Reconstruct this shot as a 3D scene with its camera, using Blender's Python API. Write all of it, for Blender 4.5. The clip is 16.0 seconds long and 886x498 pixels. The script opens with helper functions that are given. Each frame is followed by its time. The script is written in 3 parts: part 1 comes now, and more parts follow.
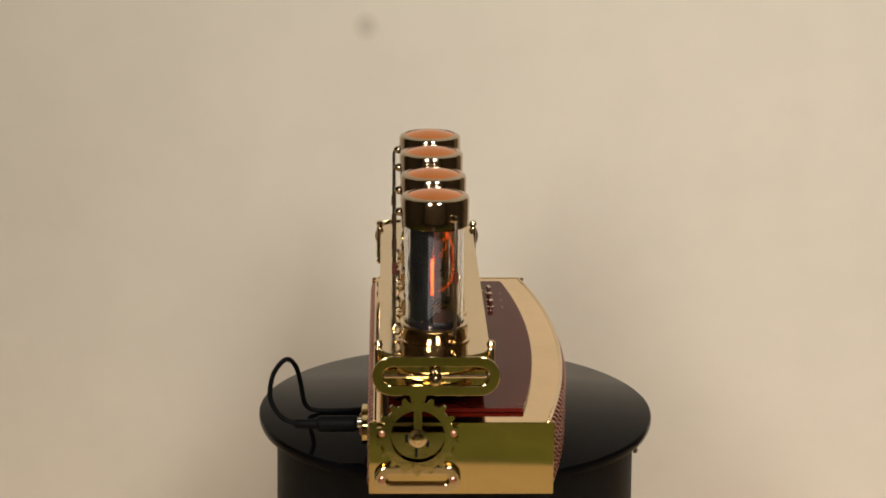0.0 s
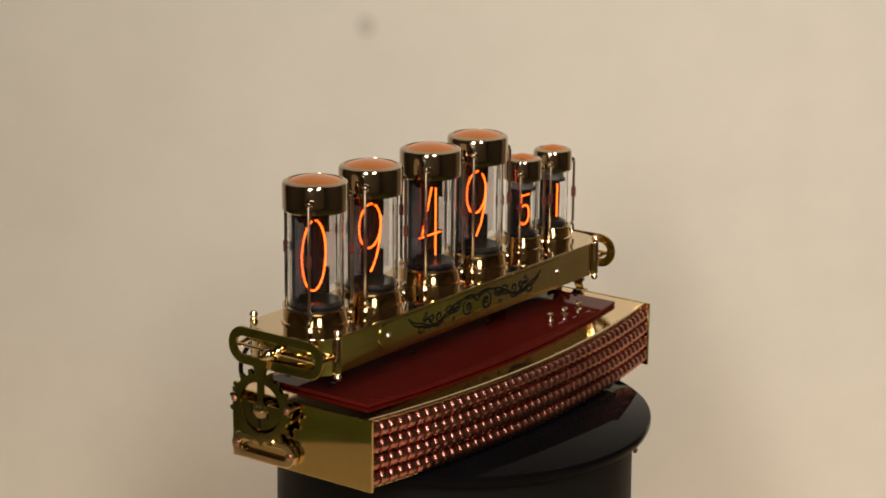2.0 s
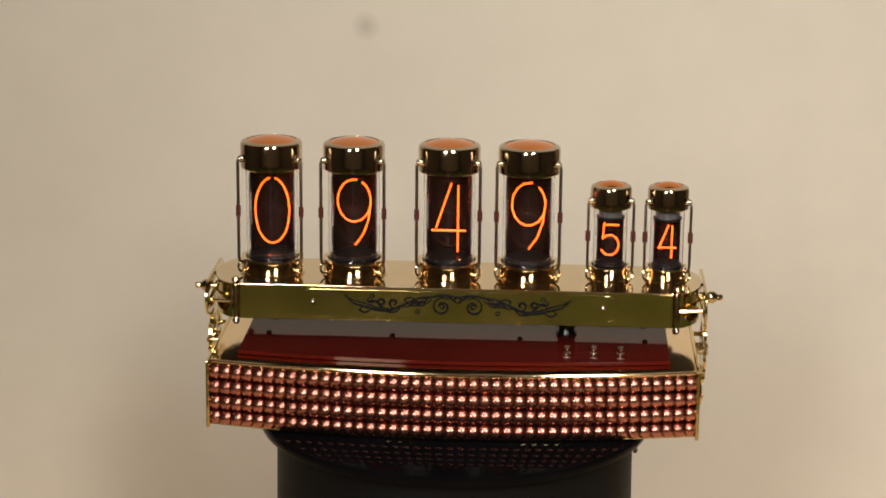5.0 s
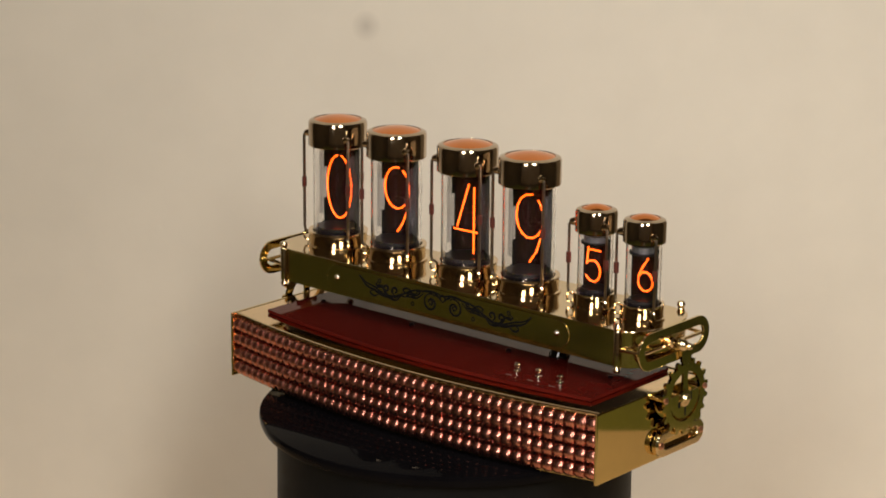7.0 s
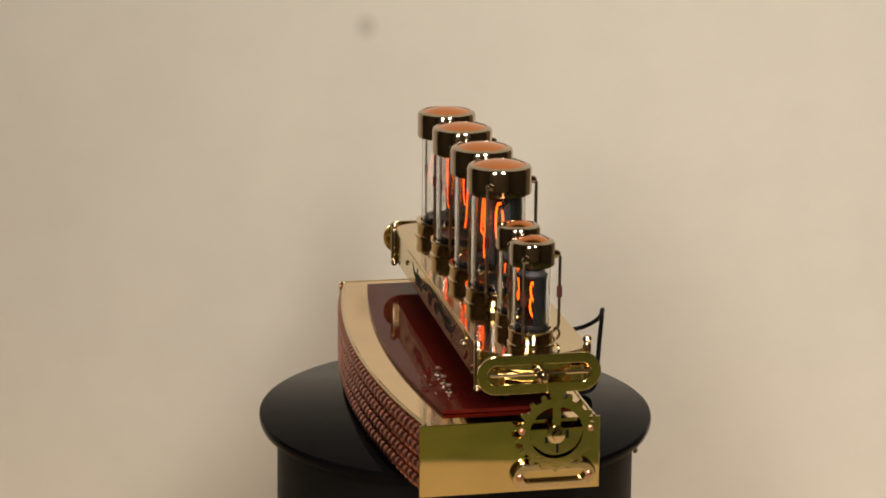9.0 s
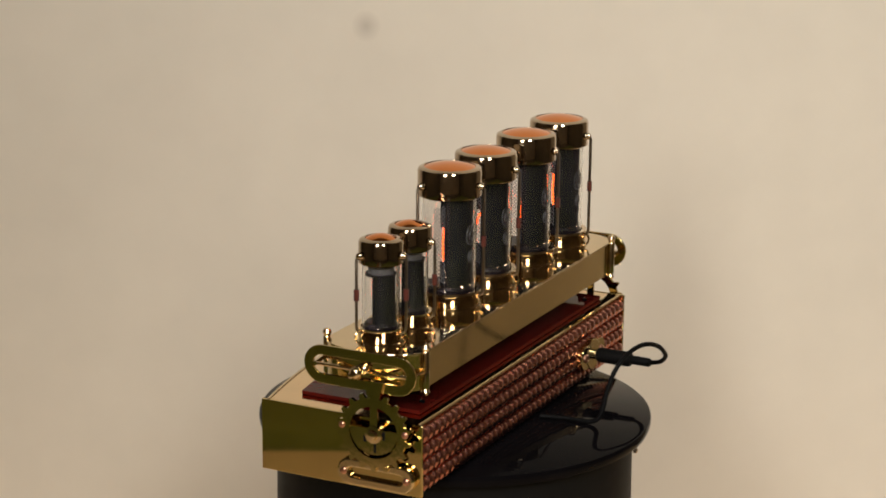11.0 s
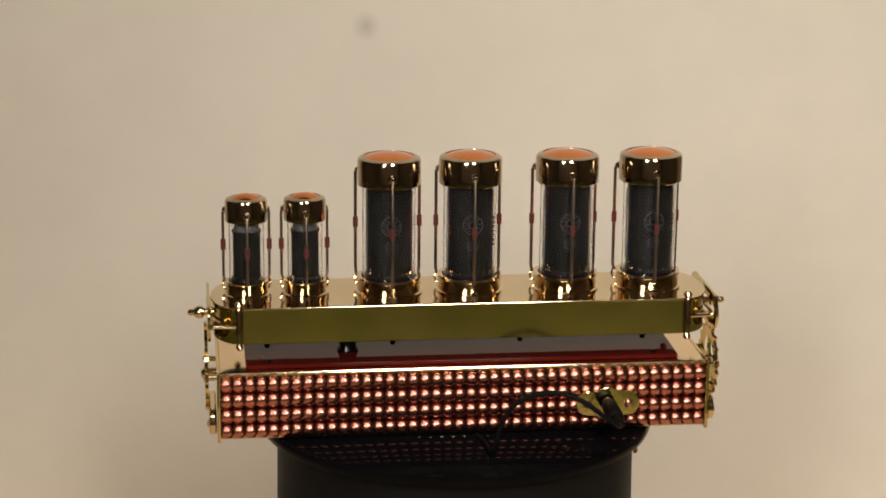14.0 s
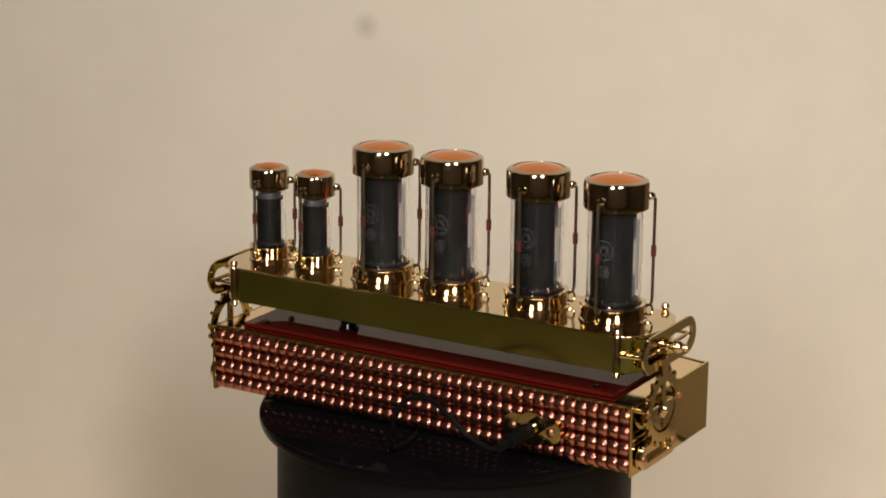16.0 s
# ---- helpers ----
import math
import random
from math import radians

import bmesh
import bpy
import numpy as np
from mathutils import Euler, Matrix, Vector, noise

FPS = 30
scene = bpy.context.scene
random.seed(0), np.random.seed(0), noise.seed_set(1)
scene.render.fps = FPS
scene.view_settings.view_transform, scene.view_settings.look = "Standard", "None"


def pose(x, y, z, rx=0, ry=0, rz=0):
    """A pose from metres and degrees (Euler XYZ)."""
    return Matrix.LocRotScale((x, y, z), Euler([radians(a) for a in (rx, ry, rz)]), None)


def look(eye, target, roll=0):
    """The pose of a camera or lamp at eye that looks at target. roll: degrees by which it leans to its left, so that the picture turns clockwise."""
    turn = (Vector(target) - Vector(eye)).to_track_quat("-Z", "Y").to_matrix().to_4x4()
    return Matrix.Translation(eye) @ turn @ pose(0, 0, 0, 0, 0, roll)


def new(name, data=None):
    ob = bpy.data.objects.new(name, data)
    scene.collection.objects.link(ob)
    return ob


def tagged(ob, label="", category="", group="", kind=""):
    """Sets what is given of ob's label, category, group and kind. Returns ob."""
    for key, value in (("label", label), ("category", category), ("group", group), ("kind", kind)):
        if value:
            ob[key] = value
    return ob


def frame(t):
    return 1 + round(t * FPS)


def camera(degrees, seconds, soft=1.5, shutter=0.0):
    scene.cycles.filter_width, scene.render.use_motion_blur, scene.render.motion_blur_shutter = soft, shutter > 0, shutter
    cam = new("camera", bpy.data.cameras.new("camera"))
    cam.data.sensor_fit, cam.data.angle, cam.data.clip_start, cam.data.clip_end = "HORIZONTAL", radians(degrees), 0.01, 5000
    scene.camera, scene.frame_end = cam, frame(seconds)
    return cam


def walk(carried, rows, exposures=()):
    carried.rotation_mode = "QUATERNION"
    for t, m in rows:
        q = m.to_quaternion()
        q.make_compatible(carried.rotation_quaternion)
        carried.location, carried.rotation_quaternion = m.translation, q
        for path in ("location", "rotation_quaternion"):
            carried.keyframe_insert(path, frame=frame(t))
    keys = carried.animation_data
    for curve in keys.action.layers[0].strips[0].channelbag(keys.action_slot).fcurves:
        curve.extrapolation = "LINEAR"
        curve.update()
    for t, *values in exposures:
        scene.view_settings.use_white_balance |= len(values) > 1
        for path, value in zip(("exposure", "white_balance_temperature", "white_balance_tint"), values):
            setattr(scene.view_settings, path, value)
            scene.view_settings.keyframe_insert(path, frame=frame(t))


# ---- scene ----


# ---- camera: stands still ----
cam = camera(22.77, 16.0, soft=1.8)
EYE = (0.0, -1.24878, 0.42989)
PITCH = radians(15.03)
YAW = radians(0.3727)
AIM = (EYE[0] - math.sin(YAW) * math.cos(PITCH), EYE[1] + math.cos(YAW) * math.cos(PITCH), EYE[2] - math.sin(PITCH))
STAND = look(EYE, AIM, 0.54)
walk(cam, [(0.0, STAND), (16.0, STAND)])
scene.view_settings.exposure = 0.0

# ---- light: two tall warm lamps and a ceiling lamp behind the camera ----
world = bpy.data.worlds.new("world")
scene.world = world
world.use_nodes = True
world.node_tree.nodes["Background"].inputs[0].default_value = (1.0, 0.97, 0.92, 1)
world.node_tree.nodes["Background"].inputs[1].default_value = 0.05


def soft_lamp(name, eye, target, wide, high, power, color, spread):
    """A soft lamp panel; spread: the angle in degrees that its light fills."""
    data = bpy.data.lights.new(name, "AREA")
    data.shape, data.size, data.size_y, data.energy, data.color = "RECTANGLE", wide, high, power, color
    data.spread = radians(spread)
    ob = new(name, data)
    ob.matrix_world = look(eye, target)
    return tagged(ob, "warm white lamp panel behind the camera", "lamp", kind="structure")


soft_lamp("lamp_1", (-0.56, -1.95, 0.95), (0.50, 0.46, -0.20), 0.34, 0.70, 2.4, (1.0, 0.955, 0.90), 66)
soft_lamp("lamp_2", (0.50, -1.95, 1.25), (0.34, 0.46, -0.20), 0.34, 0.80, 4.5, (1.0, 0.955, 0.90), 70)
soft_lamp("lamp_3", (0.10, -1.15, 1.97), (0.10, -1.0, 0.0), 1.10, 0.24, 12.3, (1.0, 0.955, 0.89), 180)

# ---- materials ----


def material(name, color, rough=0.5, metal=0.0, vary=0.0, scale=40.0, bump=0.0, bump_scale=400.0, rough_vary=0.0, coat=0.0, per_object=0.0, spec=0.5):
    """A principled surface whose colour and gloss vary at two scales."""
    m = bpy.data.materials.new(name)
    m.use_nodes = True
    nt = m.node_tree
    b = nt.nodes["Principled BSDF"]
    b.inputs["Base Color"].default_value = (*color, 1)
    b.inputs["Roughness"].default_value = rough
    b.inputs["Metallic"].default_value = metal
    b.inputs["Specular IOR Level"].default_value = spec
    b.inputs["Coat Weight"].default_value = coat
    b.inputs["Coat Roughness"].default_value = 0.04
    tc = nt.nodes.new("ShaderNodeTexCoord")
    if vary or per_object:
        n1, n2 = nt.nodes.new("ShaderNodeTexNoise"), nt.nodes.new("ShaderNodeTexNoise")
        n1.inputs["Scale"].default_value, n2.inputs["Scale"].default_value = scale, scale * 9
        n1.inputs["Detail"].default_value = n2.inputs["Detail"].default_value = 4
        mix = nt.nodes.new("ShaderNodeMath")
        mix.operation = "MULTIPLY_ADD"
        mix.inputs[1].default_value = 0.35
        for n in (n1, n2):
            nt.links.new(tc.outputs["Object"], n.inputs["Vector"])
        nt.links.new(n2.outputs["Fac"], mix.inputs[0])
        nt.links.new(n1.outputs["Fac"], mix.inputs[2])
        val = nt.nodes.new("ShaderNodeMapRange")
        val.inputs["From Min"].default_value, val.inputs["From Max"].default_value = 0.35, 1.0
        val.inputs["To Min"].default_value, val.inputs["To Max"].default_value = 1 - vary, 1 + vary
        nt.links.new(mix.outputs[0], val.inputs["Value"])
        hsv = nt.nodes.new("ShaderNodeHueSaturation")
        hsv.inputs["Color"].default_value = (*color, 1)
        out = val.outputs[0]
        if per_object:
            info = nt.nodes.new("ShaderNodeObjectInfo")
            pr = nt.nodes.new("ShaderNodeMapRange")
            pr.inputs["To Min"].default_value, pr.inputs["To Max"].default_value = 1 - per_object, 1 + per_object
            nt.links.new(info.outputs["Random"], pr.inputs["Value"])
            mul = nt.nodes.new("ShaderNodeMath")
            mul.operation = "MULTIPLY"
            nt.links.new(out, mul.inputs[0])
            nt.links.new(pr.outputs[0], mul.inputs[1])
            out = mul.outputs[0]
        nt.links.new(out, hsv.inputs["Value"])
        nt.links.new(hsv.outputs[0], b.inputs["Base Color"])
        if rough_vary:
            rr = nt.nodes.new("ShaderNodeMapRange")
            rr.inputs["From Min"].default_value, rr.inputs["From Max"].default_value = 0.4, 1.0
            rr.inputs["To Min"].default_value, rr.inputs["To Max"].default_value = max(0.01, rough - rough_vary), rough + rough_vary
            nt.links.new(mix.outputs[0], rr.inputs["Value"])
            nt.links.new(rr.outputs[0], b.inputs["Roughness"])
    if bump:
        n3, bp = nt.nodes.new("ShaderNodeTexNoise"), nt.nodes.new("ShaderNodeBump")
        n3.inputs["Scale"].default_value, n3.inputs["Detail"].default_value = bump_scale, 5
        bp.inputs["Strength"].default_value, bp.inputs["Distance"].default_value = bump, 0.001
        nt.links.new(tc.outputs["Object"], n3.inputs["Vector"])
        nt.links.new(n3.outputs["Fac"], bp.inputs["Height"])
        nt.links.new(bp.outputs[0], b.inputs["Normal"])
    return m


def glow(name, color, strength):
    m = bpy.data.materials.new(name)
    m.use_nodes = True
    b = m.node_tree.nodes["Principled BSDF"]
    b.inputs["Base Color"].default_value = (0.1, 0.05, 0.03, 1)
    b.inputs["Emission Color"].default_value = (*color, 1)
    b.inputs["Emission Strength"].default_value = strength
    return m


BRASS = material("polished_brass", (0.70, 0.55, 0.33), 0.09, 1.0, 0.07, 25, 0.02, 120, 0.025)
BRASS_SHEET = material("brass_sheet", (0.72, 0.55, 0.24), 0.03, 1.0, 0.08, 18, 0.008, 30, 0.012)
TRAY = material("tray_brass", (0.68, 0.53, 0.25), 0.13, 1.0, 0.14, 22, 0.03, 40, 0.05)
BRASS_TOP = material("brass_top_sheet", (0.80, 0.59, 0.34), 0.08, 1.0, 0.10, 18, 0.03, 60, 0.03)
COLLAR = material("brass_collar", (0.70, 0.54, 0.34), 0.08, 1.0, 0.08, 60, 0.02, 200, 0.025)
BRASS_DULL = material("satin_brass", (0.64, 0.50, 0.23), 0.08, 1.0, 0.14, 60, 0.02, 300, 0.03)
NICKEL = material("dark_nickel_brass", (0.52, 0.41, 0.29), 0.08, 1.0, 0.10, 40, 0.015, 200, 0.02)
ROD = material("bronze_rod", (0.20, 0.15, 0.10), 0.34, 1.0, 0.15, 90, 0.0, 300, 0.08)
SLEEVE = material("red_brown_sleeve", (0.13, 0.035, 0.025), 0.35, 0.3, 0.15, 90)
COPPER = material("copper_dome", (0.80, 0.27, 0.07), 0.07, 1.0, 0.10, 60, 0.03, 200, 0.03)
BEAD = material("copper_bead", (0.50, 0.20, 0.145), 0.27, 1.0, 0.14, 160, 0.05, 500, 0.05, per_object=0.10)
STEEL = material("bright_screw", (0.85, 0.74, 0.60), 0.12, 1.0, 0.05, 200)
LACQUER = material("red_lacquer", (0.085, 0.008, 0.005), 0.05, 0.0, 0.3, 14, 0.02, 40, 0.02, spec=0.08)
BLACK = material("black_gloss", (0.004, 0.0035, 0.004), 0.045, 0.0, 0.3, 30, 0.008, 60, 0.015, spec=0.035)
PILLAR = material("black_lacquer", (0.006, 0.005, 0.005), 0.10, 0.0, 0.2, 60)
COPPER_SCREW = material("copper_screw", (0.60, 0.30, 0.20), 0.30, 1.0, 0.1, 200)
BLACK_MATTE = material("black_plastic", (0.006, 0.006, 0.006), 0.55, 0.0, 0.25, 20, 0.05, 300, 0.08, spec=0.12)
RUBBER = material("black_rubber", (0.004, 0.004, 0.004), 0.55, 0.0, 0.2, 80, 0.05, 500, spec=0.08)
DARK_INNER = material("dark_copper_backing", (0.10, 0.035, 0.03), 0.35, 0.6, 0.2, 40)
INK = material("black_engraving", (0.006, 0.005, 0.004), 0.6, 0.0, 0.2, 200, spec=0.15)
CASING = material("grey_anode_casing", (0.0055, 0.0050, 0.0056), 0.5, 0.0, 0.2, 70, 0.05, 300, 0.1, spec=0.1)
MICA = material("dark_mica_disc", (0.007, 0.005, 0.006), 0.3, 0.0, 0.3, 120, spec=0.15)
GETTER = material("pale_shield_metal", (0.16, 0.155, 0.16), 0.35, 0.6, 0.1, 300)
GRID = material("dark_wire_grid", (0.16, 0.155, 0.16), 0.4, 0.6, 0.1, 300)
WIRE = material("unlit_cathode_wire", (0.06, 0.03, 0.025), 0.3, 0.9, 0.15, 200)
PRINT = material("grey_print", (0.22, 0.17, 0.15), 0.6, 0.0, 0.1, 200)
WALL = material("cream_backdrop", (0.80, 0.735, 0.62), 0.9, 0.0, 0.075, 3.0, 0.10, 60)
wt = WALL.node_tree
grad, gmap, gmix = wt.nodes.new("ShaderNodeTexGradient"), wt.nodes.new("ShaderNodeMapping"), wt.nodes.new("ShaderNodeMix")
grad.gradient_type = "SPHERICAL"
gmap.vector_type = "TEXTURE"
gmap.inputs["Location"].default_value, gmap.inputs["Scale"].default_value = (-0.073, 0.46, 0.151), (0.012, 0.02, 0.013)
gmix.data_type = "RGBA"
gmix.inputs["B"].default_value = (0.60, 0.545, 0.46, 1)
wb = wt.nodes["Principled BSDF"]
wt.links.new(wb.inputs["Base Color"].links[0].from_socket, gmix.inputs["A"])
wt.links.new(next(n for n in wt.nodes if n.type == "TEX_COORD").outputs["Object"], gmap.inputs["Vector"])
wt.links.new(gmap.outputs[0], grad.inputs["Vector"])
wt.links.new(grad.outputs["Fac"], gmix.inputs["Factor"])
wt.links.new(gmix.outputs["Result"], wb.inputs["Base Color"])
SHEET = material("cream_floor_sheet", (0.90, 0.66, 0.40), 0.85, 0.0, 0.05, 4, 0.1, 80)
GREEN = material("green_carpet", (0.17, 0.19, 0.055), 0.95, 0.0, 0.3, 3, 0.3, 200)
ct = GREEN.node_tree
cn, cr = ct.nodes.new("ShaderNodeTexNoise"), ct.nodes.new("ShaderNodeValToRGB")
cn.inputs["Scale"].default_value, cn.inputs["Detail"].default_value = 5.5, 2.0
for place, tone in ((0.34, (0.10, 0.105, 0.03, 1)), (0.46, (0.19, 0.22, 0.045, 1)), (0.55, (0.27, 0.28, 0.065, 1)), (0.68, (0.24, 0.25, 0.06, 1))):
    e = cr.color_ramp.elements.new(place)
    e.color = tone
cr.color_ramp.elements[0].color, cr.color_ramp.elements[-1].color = (0.06, 0.065, 0.025, 1), (0.26, 0.20, 0.09, 1)
ct.links.new(next(n for n in ct.nodes if n.type == "TEX_COORD").outputs["Object"], cn.inputs["Vector"])
ct.links.new(cn.outputs["Fac"], cr.inputs["Fac"])
ct.links.new(cr.outputs["Color"], ct.nodes["Principled BSDF"].inputs["Base Color"])
DARK_WALL = material("dim_brown_wall", (0.22, 0.17, 0.11), 0.9, 0.0, 0.2, 2)
# two unseen reflectors on the floor, added for the metal caps to mirror
PALE_REFLECTOR = material("pale_reflector", (0.50, 0.44, 0.33), 0.9, 0.0, 0.1, 6)
BROWN_REFLECTOR = material("brown_reflector", (0.40, 0.17, 0.06), 0.9, 0.0, 0.2, 6)
# lighter than the other unseen walls, to brighten the collars' reflections
TAN_WALL = material("tan_wall", (0.50, 0.39, 0.26), 0.9, 0.0, 0.15, 2)
DARK_FLOOR = material("dark_floor", (0.11, 0.075, 0.045), 0.7, 0.0, 0.2, 3)
GLOW = glow("neon_glow", (1.0, 0.088, 0.002), 5.2)
BOSS = material("grey_boss", (0.03, 0.03, 0.032), 0.4, 0.2, 0.2, 200)
# dark maroon paints in the numerals' glow bounced off the backing plate
GLOW_BOUNCE = material("maroon_glow_bounce", (0.010, 0.0035, 0.004), 0.4, 0.0, 0.2, 90, spec=0.08)

GLASS = bpy.data.materials.new("tube_glass")
GLASS.use_nodes = True
g = GLASS.node_tree.nodes["Principled BSDF"]
g.inputs["Base Color"].default_value = (1.0, 1.0, 1.0, 1)
g.inputs["Roughness"].default_value = 0.015
g.inputs["Transmission Weight"].default_value = 1.0
g.inputs["IOR"].default_value = 1.46

# ---- mesh helpers ----


def part(name, bm, mat, parent, label="", smooth=38.0):
    """Links a bmesh as one mesh object under a thing or a part."""
    me = bpy.data.meshes.new(name)
    bmesh.ops.recalc_face_normals(bm, faces=bm.faces)
    bm.to_mesh(me)
    bm.free()
    return part_mesh(name, me, mat, parent, label, smooth)


def part_mesh(name, me, mat, parent, label="", smooth=38.0):
    if not me.materials:
        me.materials.append(mat)
        if smooth:
            me.shade_smooth()
            me.set_sharp_from_angle(angle=radians(smooth))
    ob = new(name, me)
    ob.parent = parent
    if label:
        tagged(ob, label)
    return ob


def lathe(profile, n=32, bm=None, at=(0, 0, 0)):
    """Turns (radius, height) pairs round the upright axis."""
    bm = bm or bmesh.new()
    rings = []
    for r, z in profile:
        if r < 1e-6:
            rings.append([bm.verts.new((at[0], at[1], at[2] + z))])
        else:
            rings.append([bm.verts.new((at[0] + r * math.cos(2 * math.pi * k / n), at[1] + r * math.sin(2 * math.pi * k / n), at[2] + z)) for k in range(n)])
    for a, b in zip(rings, rings[1:]):
        for k in range(n):
            q = [a[k % len(a)], a[(k + 1) % len(a)], b[(k + 1) % len(b)], b[k % len(b)]]
            q = list(dict.fromkeys(q))
            if len(q) > 2:
                bm.faces.new(q)
    if profile[0] == profile[-1]:
        bmesh.ops.remove_doubles(bm, verts=bm.verts, dist=1e-6)
    return bm


def turned(profile, way, at, n=20, bm=None):
    """A lathe whose axis points along way."""
    own = lathe(profile, n)
    m = Matrix.Translation(at) @ Vector(way).to_track_quat("Z", "Y").to_matrix().to_4x4()
    bmesh.ops.transform(own, matrix=m, verts=own.verts)
    if bm is None:
        return own
    me = bpy.data.meshes.new("tmp")
    own.to_mesh(me)
    own.free()
    bm.from_mesh(me)
    bpy.data.meshes.remove(me)
    return bm


def tube(points, r, n=8, closed=False, bm=None, flat=1.0, up=None):
    """Sweeps a round or flattened section along points; r is a number or one for each point."""
    bm = bm or bmesh.new()
    pts = [Vector(p) for p in points]
    cnt = len(pts)
    radii = [r] * cnt if isinstance(r, (int, float)) else list(r)
    rings, side = [], None
    for i, p in enumerate(pts):
        a = pts[(i - 1) % cnt] if closed or i else p
        b = pts[(i + 1) % cnt] if closed or i < cnt - 1 else p
        d = (b - a).normalized()
        if up is not None:
            side = d.cross(Vector(up)).normalized()
        elif side is None:
            side = d.orthogonal().normalized()
        else:
            side = (side - d * side.dot(d)).normalized()
        other = d.cross(side)
        rings.append([bm.verts.new(p + radii[i] * (side * math.cos(2 * math.pi * k / n) + other * flat * math.sin(2 * math.pi * k / n))) for k in range(n)])
    pairs = list(zip(rings, rings[1:])) + ([(rings[-1], rings[0])] if closed else [])
    for a, b in pairs:
        for k in range(n):
            bm.faces.new((a[k], a[(k + 1) % n], b[(k + 1) % n], b[k]))
    if not closed:
        bm.faces.new(rings[0])
        bm.faces.new(rings[-1])
    return bm


def smooth_path(points, steps=8):
    """A rounded way through points."""
    p = [Vector(q) for q in points]
    p = [2 * p[0] - p[1]] + p + [2 * p[-1] - p[-2]]
    out = []
    for i in range(1, len(p) - 2):
        for k in range(steps):
            t = k / steps
            a, b, c, d = p[i - 1], p[i], p[i + 1], p[i + 2]
            out.append(0.5 * (2 * b + (c - a) * t + (2 * a - 5 * b + 4 * c - d) * t * t + (3 * b - a - 3 * c + d) * t ** 3))
    return out + [p[-2]]


def slab(outline, z0, z1, bevel=0.0, m=None):
    """An upright prism on a flat outline of (x, y)."""
    bm = bmesh.new()
    lo = [bm.verts.new((x, y, z0)) for x, y in outline]
    hi = [bm.verts.new((x, y, z1)) for x, y in outline]
    bm.faces.new(lo)
    bm.faces.new(hi)
    for k in range(len(lo)):
        j = (k + 1) % len(lo)
        bm.faces.new((lo[k], lo[j], hi[j], hi[k]))
    bmesh.ops.recalc_face_normals(bm, faces=bm.faces)
    if bevel:
        edges = [e for e in bm.edges if e.calc_face_angle(0) > 0.5]
        bmesh.ops.bevel(bm, geom=edges, offset=bevel, segments=2, affect="EDGES", profile=0.5)
    if m is not None:
        bmesh.ops.transform(bm, matrix=m, verts=bm.verts)
    return bm


def ring_slab(outer, inner, z0, z1, bevel=0.0, m=None):
    """A flat ring between two outlines of equal count."""
    bm = bmesh.new()
    loops = [[bm.verts.new((x, y, z)) for x, y in o] for o, z in ((outer, z0), (outer, z1), (inner, z1), (inner, z0))]
    n = len(outer)
    for a, b in zip(loops, loops[1:] + loops[:1]):
        for k in range(n):
            bm.faces.new((a[k], a[(k + 1) % n], b[(k + 1) % n], b[k]))
    bmesh.ops.recalc_face_normals(bm, faces=bm.faces)
    if bevel:
        edges = [e for e in bm.edges if e.calc_face_angle(0) > 0.9]
        bmesh.ops.bevel(bm, geom=edges, offset=bevel, segments=2, affect="EDGES", profile=0.5)
    if m is not None:
        bmesh.ops.transform(bm, matrix=m, verts=bm.verts)
    return bm


def stadium(w, h, n=16):
    """A rounded bar, w wide and h high, round the origin."""
    r, out = h / 2, []
    for s in (1, -1):
        flat = s * (w / 2 - r - 0.0005)
        out.append((flat, -s * r))
        for k in range(n + 1):
            a = -math.pi / 2 + math.pi * k / n
            out.append((s * (w / 2 - r + r * math.cos(a)), s * r * math.sin(a)))
        out.append((flat, s * r))
    return out


def box(x0, x1, y0, y1, z0, z1, bevel=0.0):
    return slab([(x0, y0), (x1, y0), (x1, y1), (x0, y1)], z0, z1, bevel)


# ---- the place ----
FLOOR_Z = -0.33
WALL_Y = 0.46


